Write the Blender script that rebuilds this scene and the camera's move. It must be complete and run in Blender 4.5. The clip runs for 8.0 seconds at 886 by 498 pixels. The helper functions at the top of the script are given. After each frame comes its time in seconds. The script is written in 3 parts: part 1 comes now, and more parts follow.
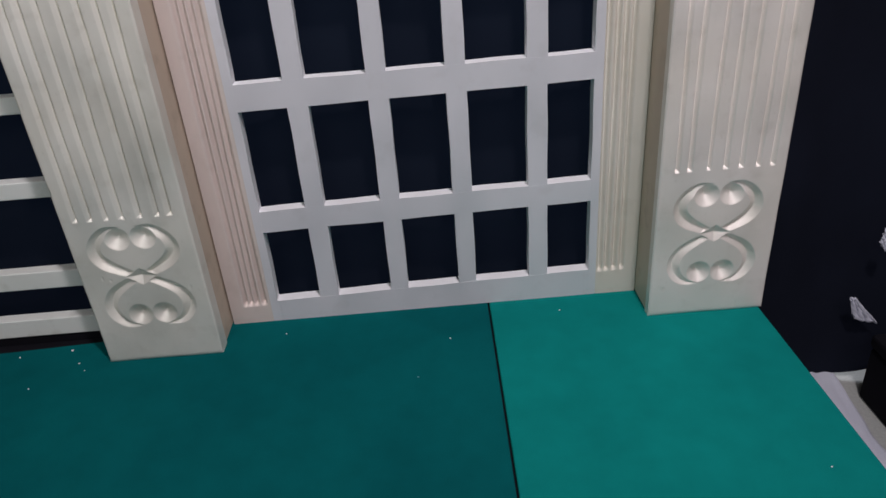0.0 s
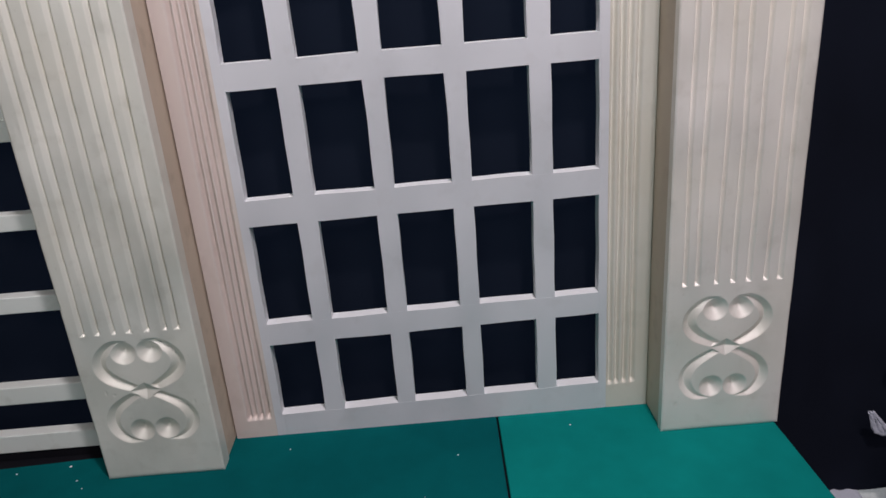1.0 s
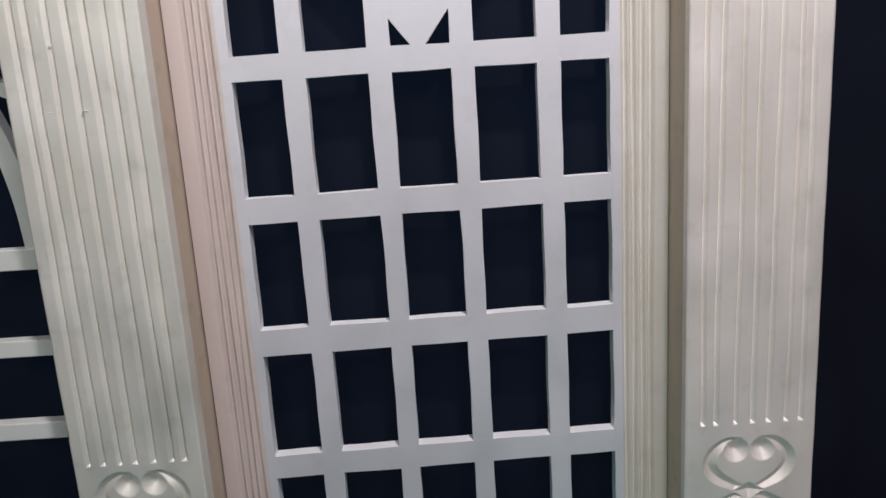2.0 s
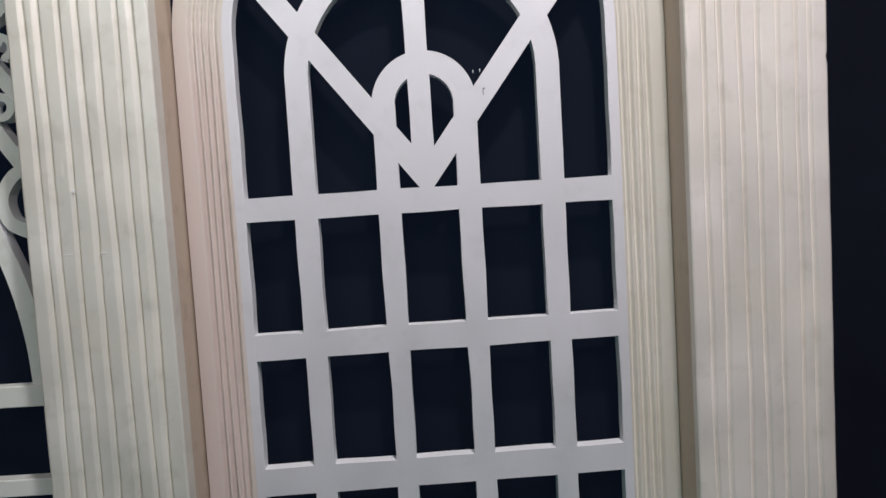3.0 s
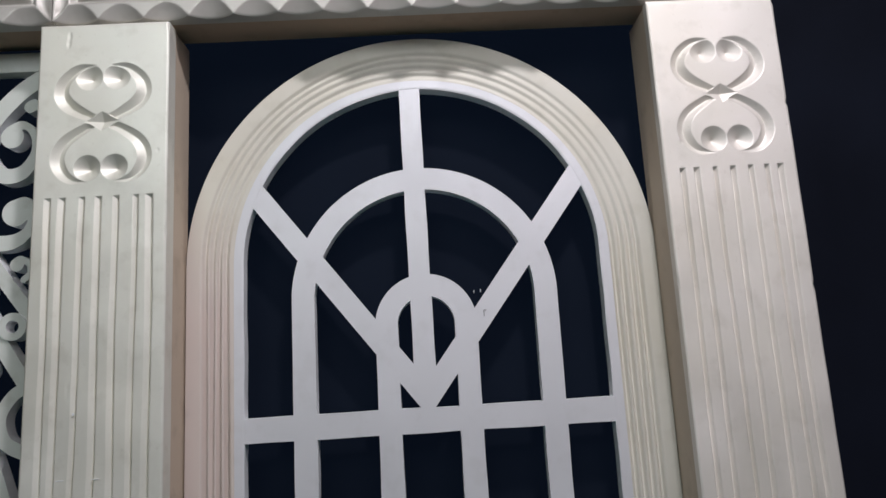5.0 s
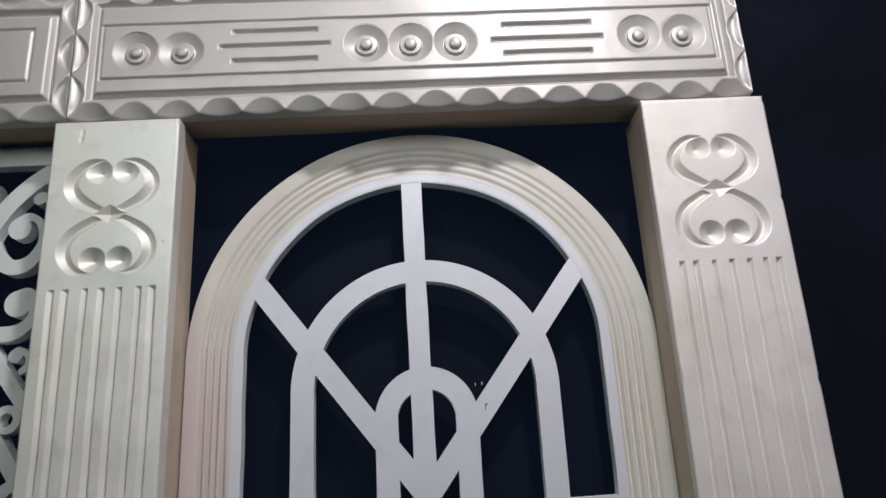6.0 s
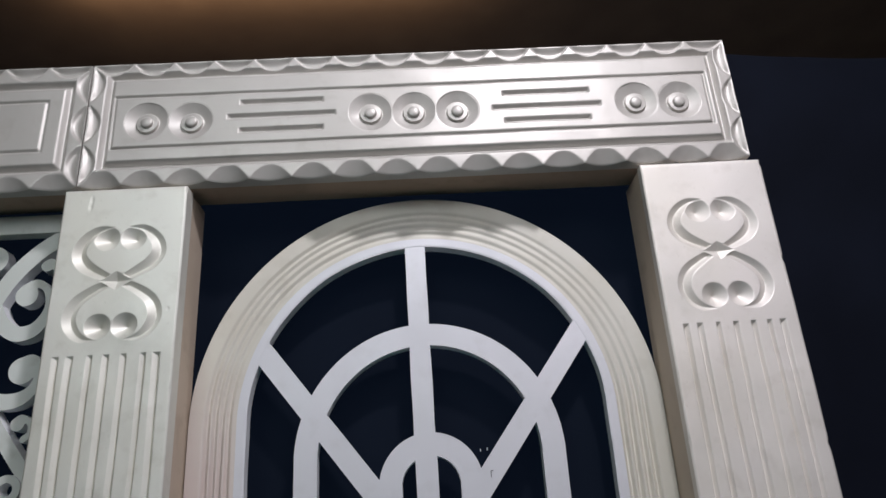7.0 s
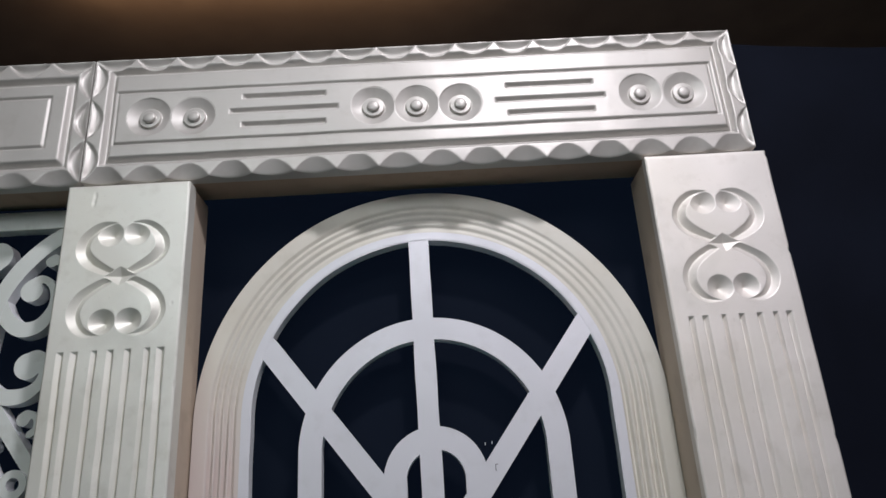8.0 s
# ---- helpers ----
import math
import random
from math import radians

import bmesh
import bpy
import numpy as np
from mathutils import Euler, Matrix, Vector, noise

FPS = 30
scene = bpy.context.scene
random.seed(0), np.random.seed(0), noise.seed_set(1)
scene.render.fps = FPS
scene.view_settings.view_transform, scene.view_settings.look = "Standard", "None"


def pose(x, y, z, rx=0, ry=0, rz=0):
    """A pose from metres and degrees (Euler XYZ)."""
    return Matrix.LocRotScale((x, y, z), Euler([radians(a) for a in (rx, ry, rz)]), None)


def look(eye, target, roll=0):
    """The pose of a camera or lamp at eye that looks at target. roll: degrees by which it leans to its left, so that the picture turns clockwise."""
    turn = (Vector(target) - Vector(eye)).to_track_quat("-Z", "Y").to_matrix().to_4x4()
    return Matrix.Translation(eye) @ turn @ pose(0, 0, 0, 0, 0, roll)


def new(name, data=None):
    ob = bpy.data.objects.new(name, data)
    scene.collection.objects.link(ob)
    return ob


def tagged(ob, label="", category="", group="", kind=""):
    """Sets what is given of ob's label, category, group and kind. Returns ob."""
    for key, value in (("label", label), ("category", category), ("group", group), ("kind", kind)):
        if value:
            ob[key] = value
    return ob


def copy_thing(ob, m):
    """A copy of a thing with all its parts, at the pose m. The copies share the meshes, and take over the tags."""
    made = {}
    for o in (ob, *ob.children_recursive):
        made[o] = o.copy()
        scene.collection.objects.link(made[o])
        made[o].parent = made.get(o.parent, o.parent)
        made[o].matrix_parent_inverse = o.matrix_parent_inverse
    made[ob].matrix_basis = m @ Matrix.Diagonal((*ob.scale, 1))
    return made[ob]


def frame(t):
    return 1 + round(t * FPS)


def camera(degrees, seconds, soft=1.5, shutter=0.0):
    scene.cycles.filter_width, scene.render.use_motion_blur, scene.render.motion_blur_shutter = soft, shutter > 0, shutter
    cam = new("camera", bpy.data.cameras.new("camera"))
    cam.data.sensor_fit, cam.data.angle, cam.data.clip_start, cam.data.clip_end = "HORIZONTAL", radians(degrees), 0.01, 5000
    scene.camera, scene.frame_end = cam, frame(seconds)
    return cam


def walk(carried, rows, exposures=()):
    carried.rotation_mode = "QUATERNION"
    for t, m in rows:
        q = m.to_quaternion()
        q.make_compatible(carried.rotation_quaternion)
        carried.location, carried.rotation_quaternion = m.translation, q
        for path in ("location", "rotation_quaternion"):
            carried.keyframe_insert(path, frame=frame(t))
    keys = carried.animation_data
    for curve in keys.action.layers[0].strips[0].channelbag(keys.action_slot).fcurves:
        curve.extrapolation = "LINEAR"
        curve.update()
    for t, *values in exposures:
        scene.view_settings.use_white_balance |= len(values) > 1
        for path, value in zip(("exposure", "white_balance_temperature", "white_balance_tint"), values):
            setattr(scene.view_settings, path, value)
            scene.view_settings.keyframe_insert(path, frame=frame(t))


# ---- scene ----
cam = camera(63.5, 8.0)
PATH = [
    (0, (0.002, -1.704, 1.225), (0.028, 0.046, 0.257), -4.4),
    (0.5, (0.007, -1.698, 1.236), (0.016, 0.115, 0.392), -4.9),
    (1, (0.004, -1.687, 1.263), (0.033, 0.178, 0.543), -4.4),
    (1.5, (0.002, -1.686, 1.285), (0.025, 0.232, 0.719), -3.8),
    (3, (-0.005, -1.69, 1.411), (0.02, 0.305, 1.274), -3.4),
    (3.5, (0.002, -1.695, 1.456), (0.035, 0.305, 1.46), -3.5),
    (4, (0.001, -1.702, 1.467), (0.041, 0.292, 1.604), -3.0),
    (4.5, (-0.006, -1.711, 1.491), (0.044, 0.272, 1.741), -3.2),
    (6, (-0.004, -1.729, 1.535), (0.057, 0.183, 2.119), -3.1),
    (6.5, (-0.004, -1.736, 1.543), (0.059, 0.141, 2.23), -3.1),
    (7, (-0.003, -1.746, 1.545), (0.055, 0.113, 2.283), -3.5),
    (7.5, (0.004, -1.745, 1.545), (0.04, 0.113, 2.286), -3.8),
    (8, (0.006, -1.739, 1.546), (0.044, 0.125, 2.269), -3.6),
]
walk(cam, [(t, look(eye, target, roll)) for t, eye, target, roll in PATH],
     exposures=[(0, 0.32, 6430, 17), (1.5, 0.36, 6430, 16), (3.5, -0.01, 6360, 12), (4.5, -0.18, 6280, 11), (6, -0.38, 6170, 10.7), (7, -0.42, 6100, 10.7), (8, -0.42, 6100, 10.7)])

# the helper sheet() cuts a foam board out of a distance field and carves its front


# ---- light ----
def area_lamp(name, eye, target, size, watts, colour, beam=180):
    lamp = bpy.data.lights.new(name, "AREA")
    lamp.shape, lamp.size, lamp.energy, lamp.color = "DISK", size, watts, colour
    lamp.spread = math.radians(beam)
    ob = new(name, lamp)
    ob.matrix_world = look(eye, target)
    return ob


world = bpy.data.worlds.new("hall_air")
scene.world = world
world.use_nodes = True
world.node_tree.nodes["Background"].inputs[0].default_value = (0.75, 0.82, 1.0, 1)
world.node_tree.nodes["Background"].inputs[1].default_value = 0.05

# the flood lamp of the hall, high in front of the stage, and two softer lights further back
area_lamp("flood_lamp", (0.66, -1.85, 4.30), (0.05, 0.0, 1.7), 0.27, 76, (1.0, 0.95, 0.955))
area_lamp("fill_light", (-1.4, -4.3, 3.9), (-0.2, 0, 2.5), 2.0, 12, (0.92, 1.0, 0.94), 80)
area_lamp("fill_light", (1.5, -4.2, 4.0), (0.2, 0, 2.2), 2.0, 17, (1.0, 0.88, 0.90), 105)


def cove_lamp(x, y, z, length, watts):
    """A warm strip behind the panels, turned up to the ceiling."""
    lamp = bpy.data.lights.new("cove_lamp", "AREA")
    lamp.shape, lamp.size, lamp.size_y, lamp.energy, lamp.color = "RECTANGLE", length, 0.12, watts, (1.0, 0.66, 0.36)
    new("cove_lamp", lamp).matrix_world = look((x, y, z), (x, y + 0.01, z + 1))


cove_lamp(-1.1, 2.45, 5.27, 3.0, 26)
# added fill lamp behind, no seen source, brightening the dark curtains through the cloth
area_lamp("fill_light", (0.2, 3.6, 3.2), (0.2, 0.4, 1.4), 2.4, 150, (0.86, 0.93, 1.0))


# ---- materials ----
def shader(name, base, rough=0.5, metal=0.0, sheen=0.0, coat=0.0):
    m = bpy.data.materials.new(name)
    m.use_nodes = True
    b = m.node_tree.nodes["Principled BSDF"]
    b.inputs["Base Color"].default_value = (*base, 1)
    b.inputs["Roughness"].default_value = rough
    b.inputs["Metallic"].default_value = metal
    b.inputs["Sheen Weight"].default_value = sheen
    b.inputs["Coat Weight"].default_value = coat
    return m, m.node_tree.nodes, m.node_tree.links, b


def noise_node(nodes, links, scale, detail=4.0, stretch=(1, 1, 1), shift=0.0):
    c = nodes.new("ShaderNodeTexCoord")
    k = nodes.new("ShaderNodeMapping")
    k.inputs["Scale"].default_value = stretch
    k.inputs["Location"].default_value = (shift, 0, shift)
    n = nodes.new("ShaderNodeTexNoise")
    n.inputs["Scale"].default_value, n.inputs["Detail"].default_value = scale, detail
    links.new(c.outputs["Object"], k.inputs["Vector"])
    links.new(k.outputs["Vector"], n.inputs["Vector"])
    return n


def ramp(nodes, links, source, stops):
    r = nodes.new("ShaderNodeValToRGB")
    r.color_ramp.elements[0].position, r.color_ramp.elements[0].color = stops[0][0], (*stops[0][1], 1)
    r.color_ramp.elements[1].position, r.color_ramp.elements[1].color = stops[-1][0], (*stops[-1][1], 1)
    for at, colour in stops[1:-1]:
        r.color_ramp.elements.new(at).color = (*colour, 1)
    links.new(source, r.inputs["Fac"])
    return r


def blend(nodes, links, fac, a, b, mode="MIX"):
    x = nodes.new("ShaderNodeMix")
    x.data_type, x.blend_type = "RGBA", mode
    for value, socket in ((fac, x.inputs[0]), (a, x.inputs[6]), (b, x.inputs[7])):
        if hasattr(value, "links"):
            links.new(value, socket)
        elif isinstance(value, tuple):
            socket.default_value = (*value, 1)
        else:
            socket.default_value = value
    return x.outputs[2]


def bump(nodes, links, b, layers):
    last = None
    for source, strength, distance in layers:
        u = nodes.new("ShaderNodeBump")
        u.inputs["Strength"].default_value, u.inputs["Distance"].default_value = strength, distance
        links.new(source, u.inputs["Height"])
        if last:
            links.new(last, u.inputs["Normal"])
        last = u.outputs["Normal"]
    links.new(last, b.inputs["Normal"])


def pearl(name, base, stain, rough, metal=0.0, scuffs=0.8, strokes=0.06, other=None, smudge=None, shift=0.0):
    """Emulsion with a pearl lustre, brushed over cut foam: beads show faintly, with grey and yellowish smudges."""
    m, n, l, b = shader(name, base, rough, metal)
    cloud = noise_node(n, l, 3.1, 5)
    spots = noise_node(n, l, 17, 6)
    brush = noise_node(n, l, 30, 3, (1, 1, 0.12))
    patch = ramp(n, l, cloud.outputs["Fac"], ((0.40, (0, 0, 0)), (0.72, (0.75, 0.75, 0.75))))
    tint = blend(n, l, patch.outputs["Color"], base, stain)
    if other:
        # a second tint on one jamb, fading out towards the arch
        where = n.new("ShaderNodeTexCoord")
        axes = n.new("ShaderNodeSeparateXYZ")
        l.new(where.outputs["Object"], axes.inputs[0])
        jamb = n.new("ShaderNodeMapRange")
        jamb.inputs["From Min"].default_value, jamb.inputs["From Max"].default_value = -0.40, -0.54
        l.new(axes.outputs["X"], jamb.inputs["Value"])
        upto = n.new("ShaderNodeMapRange")
        upto.inputs["From Min"].default_value, upto.inputs["From Max"].default_value = 2.02, 1.70
        l.new(axes.outputs["Z"], upto.inputs["Value"])
        both = n.new("ShaderNodeMath")
        both.operation = "MULTIPLY"
        l.new(jamb.outputs["Result"], both.inputs[0])
        l.new(upto.outputs["Result"], both.inputs[1])
        tint = blend(n, l, both.outputs["Value"], tint, other)
    scuff = ramp(n, l, spots.outputs["Fac"], ((0.30, (0.86, 0.85, 0.83)), (0.44, (1, 1, 1))))
    tint = blend(n, l, scuffs, tint, scuff.outputs["Color"], "MULTIPLY")
    l.new(tint, b.inputs["Base Color"])
    if smudge:
        # grey handling marks, where bare pearl shows through the ivory
        rub = noise_node(n, l, 3.6, 7, (1, 1, 0.75), shift)
        mask = ramp(n, l, rub.outputs["Fac"], ((0.53, (0, 0, 0)), (0.68, (0.38, 0.38, 0.38))))
        tint = blend(n, l, mask.outputs["Color"], tint, smudge)
        specks = noise_node(n, l, 85, 2, (1, 1, 0.6), shift)
        dots = ramp(n, l, specks.outputs["Fac"], ((0.27, (0.62, 0.60, 0.55)), (0.33, (1, 1, 1))))
        tint = blend(n, l, 0.13, tint, dots.outputs["Color"], "MULTIPLY")
        l.new(tint, b.inputs["Base Color"])
    gloss = ramp(n, l, brush.outputs["Fac"], ((0.25, (rough - 0.035,) * 3), (0.8, (rough + 0.06,) * 3)))
    l.new(gloss.outputs["Color"], b.inputs["Roughness"])
    if metal:
        lustre = noise_node(n, l, 7.5, 5, (1, 1, 0.55))
        flake = ramp(n, l, lustre.outputs["Fac"], ((0.36, (metal * 0.55,) * 3), (0.68, (metal * 1.1 + 0.11,) * 3)))
        l.new(flake.outputs["Color"], b.inputs["Metallic"])
    beads = n.new("ShaderNodeTexVoronoi")
    beads.inputs["Scale"].default_value = 230
    place = n.new("ShaderNodeTexCoord")
    l.new(place.outputs["Object"], beads.inputs["Vector"])
    bump(n, l, b, ((beads.outputs["Distance"], 0.05, 0.0010), (brush.outputs["Fac"], strokes, 0.002), (cloud.outputs["Fac"], 0.14, 0.01)))
    return m


# pillar paints carry lamp tints: pinker for the first, greener for the second
PEARL = pearl("pink_lit_pearl_paint", (0.87, 0.82, 0.775), (0.77, 0.72, 0.63), 0.48, 0.26, 0.5, 0.06, None, (0.56, 0.545, 0.485))
PEARL_GREY = pearl("green_lit_smudged_pearl_paint", (0.86, 0.845, 0.775), (0.79, 0.755, 0.655), 0.48, 0.28, 0.6, 0.06, None, (0.50, 0.49, 0.43), 3.7)
SILVER = pearl("silver_pearl_paint", (0.585, 0.555, 0.522), (0.52, 0.49, 0.455), 0.43, 0.22, 0.5, 0.04)
BLUSH = pearl("ivory_and_blush_paint", (0.70, 0.67, 0.605), (0.65, 0.60, 0.505), 0.58, 0.05, 0.4, 0.06, (0.69, 0.595, 0.555))
WHITE = pearl("white_paint", (0.725, 0.72, 0.76), (0.69, 0.69, 0.72), 0.5, 0.16, 0.3)
LATTICE = pearl("mint_white_paint", (0.80, 0.83, 0.79), (0.74, 0.77, 0.71), 0.5)


def cloth(name, base, other, rough=0.9, sheen=0.0, weave=900, shine=0.1, tread=0.0, through_light=None):
    m, n, l, b = shader(name, base, rough, sheen=sheen)
    cloud = noise_node(n, l, 2.3, 4)
    fine = noise_node(n, l, weave, 2)
    mix = ramp(n, l, cloud.outputs["Fac"], ((0.3, base), (0.7, other)))
    l.new(blend(n, l, 0.35, mix.outputs["Color"], ramp(n, l, fine.outputs["Fac"], ((0.3, (0.6,) * 3), (0.7, (1.0,) * 3))).outputs["Color"], "MULTIPLY"), b.inputs["Base Color"])
    if tread:
        steps = noise_node(n, l, 13, 5)
        worn = ramp(n, l, steps.outputs["Fac"], ((0.32, (0.72,) * 3), (0.66, (1.08,) * 3)))
        before = b.inputs["Base Color"].links[0].from_socket
        l.new(blend(n, l, tread, before, worn.outputs["Color"], "MULTIPLY"), b.inputs["Base Color"])
    bump(n, l, b, ((fine.outputs["Fac"], 0.3, 0.001), (cloud.outputs["Fac"], 0.3, 0.02)))
    b.inputs["Specular IOR Level"].default_value = shine
    if through_light:
        # thin cloth lets a little of the added light behind through
        thin = n.new("ShaderNodeBsdfTranslucent")
        l.new(ramp(n, l, cloud.outputs["Fac"], ((0.3, tuple(0.85 * c for c in through_light)), (0.7, through_light))).outputs["Color"], thin.inputs["Color"])
        add = n.new("ShaderNodeAddShader")
        l.new(b.outputs["BSDF"], add.inputs[0])
        l.new(thin.outputs["BSDF"], add.inputs[1])
        l.new(add.outputs["Shader"], n["Material Output"].inputs["Surface"])
    return m


NAVY = cloth("navy_cloth", (0.0022, 0.0036, 0.0072), (0.0028, 0.0045, 0.0086), through_light=(0.0036, 0.0056, 0.0106))
DUSK = cloth("blue_black_cloth", (0.0030, 0.0038, 0.0072), (0.0056, 0.0072, 0.0135), through_light=(0.0017, 0.0021, 0.0040))
# board brown, deepened to hold the warm shade under the beams
SOFFIT = pearl("shaded_brown_board", (0.46, 0.335, 0.25), (0.40, 0.285, 0.205), 0.75)
RAW = pearl("raw_beige_board", (0.62, 0.51, 0.405), (0.55, 0.445, 0.345), 0.6)
GREEN_A = cloth("green_carpet_dark", (0.0004, 0.092, 0.101), (0.0005, 0.124, 0.131), 0.95, 0.0, 500, 0.02, 0.28)
GREEN_B = cloth("green_carpet", (0.0005, 0.205, 0.192), (0.0006, 0.252, 0.232), 0.95, 0.0, 500, 0.02, 0.28)
SHEET = cloth("white_sheet", (0.56, 0.58, 0.68), (0.64, 0.66, 0.75), 0.85, 0.0, 400)
CONCRETE = cloth("pale_floor", (0.36, 0.38, 0.37), (0.45, 0.46, 0.44), 0.7, 0.0, 120)
BLACK = cloth("black_cloth", (0.006, 0.006, 0.009), (0.010, 0.010, 0.014))
DRAPE = cloth("brown_drape", (0.17, 0.125, 0.10), (0.21, 0.155, 0.12), 0.85, 0.0, 300)
HALL = cloth("hall_wall", (0.21, 0.195, 0.19), (0.25, 0.235, 0.225), 0.9, 0.0, 90)
FOAM = shader("bare_foam", (0.90, 0.91, 0.93), 0.6)[0]


# ---- building helpers ----
def mesh_object(name, verts, faces, material, parent=None, label="", smooth=None, rim=None, rim_faces=(0, 0)):
    me = bpy.data.meshes.new(name)
    me.from_pydata([tuple(map(float, v)) for v in verts], [], [tuple(map(int, f)) for f in faces])
    me.materials.append(material)
    if smooth is not None:
        me.polygons.foreach_set("use_smooth", np.asarray(smooth, dtype=bool))
    if rim:
        me.materials.append(rim)
        which = np.zeros(len(me.polygons), dtype=np.int32)
        which[rim_faces[0]:rim_faces[1]] = 1
        me.polygons.foreach_set("material_index", which)
    me.update()
    ob = new(name, me)
    ob.parent = parent
    return tagged(ob, label)


def part(name, bm, material, parent, label=""):
    me = bpy.data.meshes.new(name)
    bm.to_mesh(me)
    bm.free()
    me.materials.append(material)
    ob = new(name, me)
    ob.parent = parent
    return tagged(ob, label)


def slab(lo, hi, edge=0.003):
    bm = bmesh.new()
    bmesh.ops.create_cube(bm, size=1)
    lo, hi = Vector(lo), Vector(hi)
    for v in bm.verts:
        v.co = Vector((lo[i] + (v.co[i] + 0.5) * (hi[i] - lo[i]) for i in range(3)))
    if edge:
        bmesh.ops.bevel(bm, geom=bm.edges[:], offset=edge, segments=2, profile=0.5, affect="EDGES")
    return bm


def thing(name, label, category, group="", kind="", at=(0, 0, 0)):
    ob = new(name)
    ob.empty_display_size = 0.1
    ob.location = at
    return tagged(ob, label, category, group, kind)


def sheet(name, xs, zs, inside, carve, front, depth, material, parent, label="", rim_material=None):
    """A board in the x-z plane. inside(x, z) is a distance, negative within; carve(x, z) how deep its front is cut. inside None: the whole grid."""
    X, Z = np.meshgrid(xs, zs, indexing="ij")
    F = np.full(X.shape, -1.0) if inside is None else inside(X, Z)
    keep = F < 0
    H = carve(X, Z) if carve else np.zeros_like(X)
    number = np.full(X.shape, -1)
    number[keep] = np.arange(keep.sum())
    px, pz, ph = list(X[keep]), list(Z[keep]), list(H[keep])
    nx, nz = X.shape
    all4 = keep[:-1, :-1] & keep[1:, :-1] & keep[1:, 1:] & keep[:-1, 1:]
    i, j = np.nonzero(all4)
    faces = np.stack([number[i, j], number[i + 1, j], number[i + 1, j + 1], number[i, j + 1]], 1).tolist()
    rim, edge_number, pending = [], {}, []

    def crossing(a, b):
        key = (min(a, b), max(a, b))
        if key not in edge_number:
            (a, b) = key
            s = min(max(F[a] / (F[a] - F[b]), 0.002), 0.998)
            edge_number[key] = len(px)
            px.append(X[a] + s * (X[b] - X[a]))
            pz.append(Z[a] + s * (Z[b] - Z[a]))
            pending.append(len(px) - 1)
            ph.append(0.0)
        return edge_number[key]

    some = (keep[:-1, :-1] | keep[1:, :-1] | keep[1:, 1:] | keep[:-1, 1:]) & ~all4
    for i, j in zip(*np.nonzero(some)):
        corners = [(i, j), (i + 1, j), (i + 1, j + 1), (i, j + 1)]
        poly, out = [], None
        for k in range(4):
            a, b = corners[k], corners[(k + 1) % 4]
            if keep[a]:
                poly.append((number[a], ""))
            if keep[a] != keep[b]:
                poly.append((crossing(a, b), "out" if keep[a] else "in"))
        ids = [p[0] for p in poly]
        if len(ids) >= 3:
            faces.append(ids)
        for k, (p, way) in enumerate(poly):
            if way == "out":
                rim.append((p, poly[(k + 1) % len(poly)][0]))
    # borders of the grid itself
    for k in range(nx - 1):
        if keep[k, 0] and keep[k + 1, 0]:
            rim.append((number[k, 0], number[k + 1, 0]))
        if keep[k, -1] and keep[k + 1, -1]:
            rim.append((number[k + 1, -1], number[k, -1]))
    for k in range(nz - 1):
        if keep[0, k] and keep[0, k + 1]:
            rim.append((number[0, k + 1], number[0, k]))
        if keep[-1, k] and keep[-1, k + 1]:
            rim.append((number[-1, k], number[-1, k + 1]))
    px, pz, ph = np.array(px), np.array(pz), np.array(ph)
    if carve and pending:
        ph[pending] = carve(px[pending], pz[pending])
    verts = np.stack([px, front + ph, pz], 1)
    n = len(verts)
    # the walls have vertices of their own, so that the cut edge stays crisp
    ends = sorted({int(v) for pair in rim for v in pair})
    order = {v: k for k, v in enumerate(ends)}
    lip = verts[ends]
    back = lip.copy()
    back[:, 1] = front + depth
    rear = verts.copy()
    rear[:, 1] = front + depth
    m = len(ends)
    count = len(faces)
    faces += [[n + order[int(b)], n + order[int(a)], n + m + order[int(a)], n + m + order[int(b)]] for a, b in rim]
    smooth = [True] * count + [False] * len(rim)
    if inside is None:
        # a plain back: one quad
        faces.append([n + 2 * m + k for k in (0, 1, 2, 3)])
        x0, x1, z0, z1 = xs[0], xs[-1], zs[0], zs[-1]
        tail = np.array([[x0, front + depth, z0], [x0, front + depth, z1], [x1, front + depth, z1], [x1, front + depth, z0]])
        smooth.append(False)
    else:
        faces += [[n + 2 * m + int(v) for v in reversed(f)] for f in faces[:count]]
        tail = rear
        smooth += [False] * count
    return mesh_object(name, np.concatenate([verts, lip, back, tail]), faces, material, parent, label, smooth, rim_material, (count, count + len(rim)))


def span(a, b, step):
    return np.linspace(a, b, max(2, int(round((b - a) / step)) + 1))


def box_field(x, z, x0, x1, z0, z1):
    return np.maximum(np.maximum(x0 - x, x - x1), np.maximum(z0 - z, z - z1))


def line_field(x, z, a, b, half):
    """Distance to the bar from a to b, square ends."""
    a, b = np.array(a), np.array(b)
    d = b - a
    length = math.hypot(*d)
    d = d / length
    along = (x - a[0]) * d[0] + (z - a[1]) * d[1]
    across = np.abs((x - a[0]) * d[1] - (z - a[1]) * d[0])
    return np.maximum(across - half, np.maximum(-along, along - length))


def ring_field(x, z, cx, cz, inner, outer):
    r = np.hypot(x - cx, z - cz)
    return np.maximum(inner - r, r - outer)


def wobble(x, z, size=0.0012, seed=0.0):
    """The unsteady hand of the cutter."""
    return size * (np.sin(23 * x + 5 * seed + 1.7 * np.sin(9 * z)) + np.sin(31 * z + seed + 1.3 * np.sin(13 * x))) * 0.5


def vee(distance, half, deep):
    return np.clip(1 - np.abs(distance) / half, 0, None) * deep


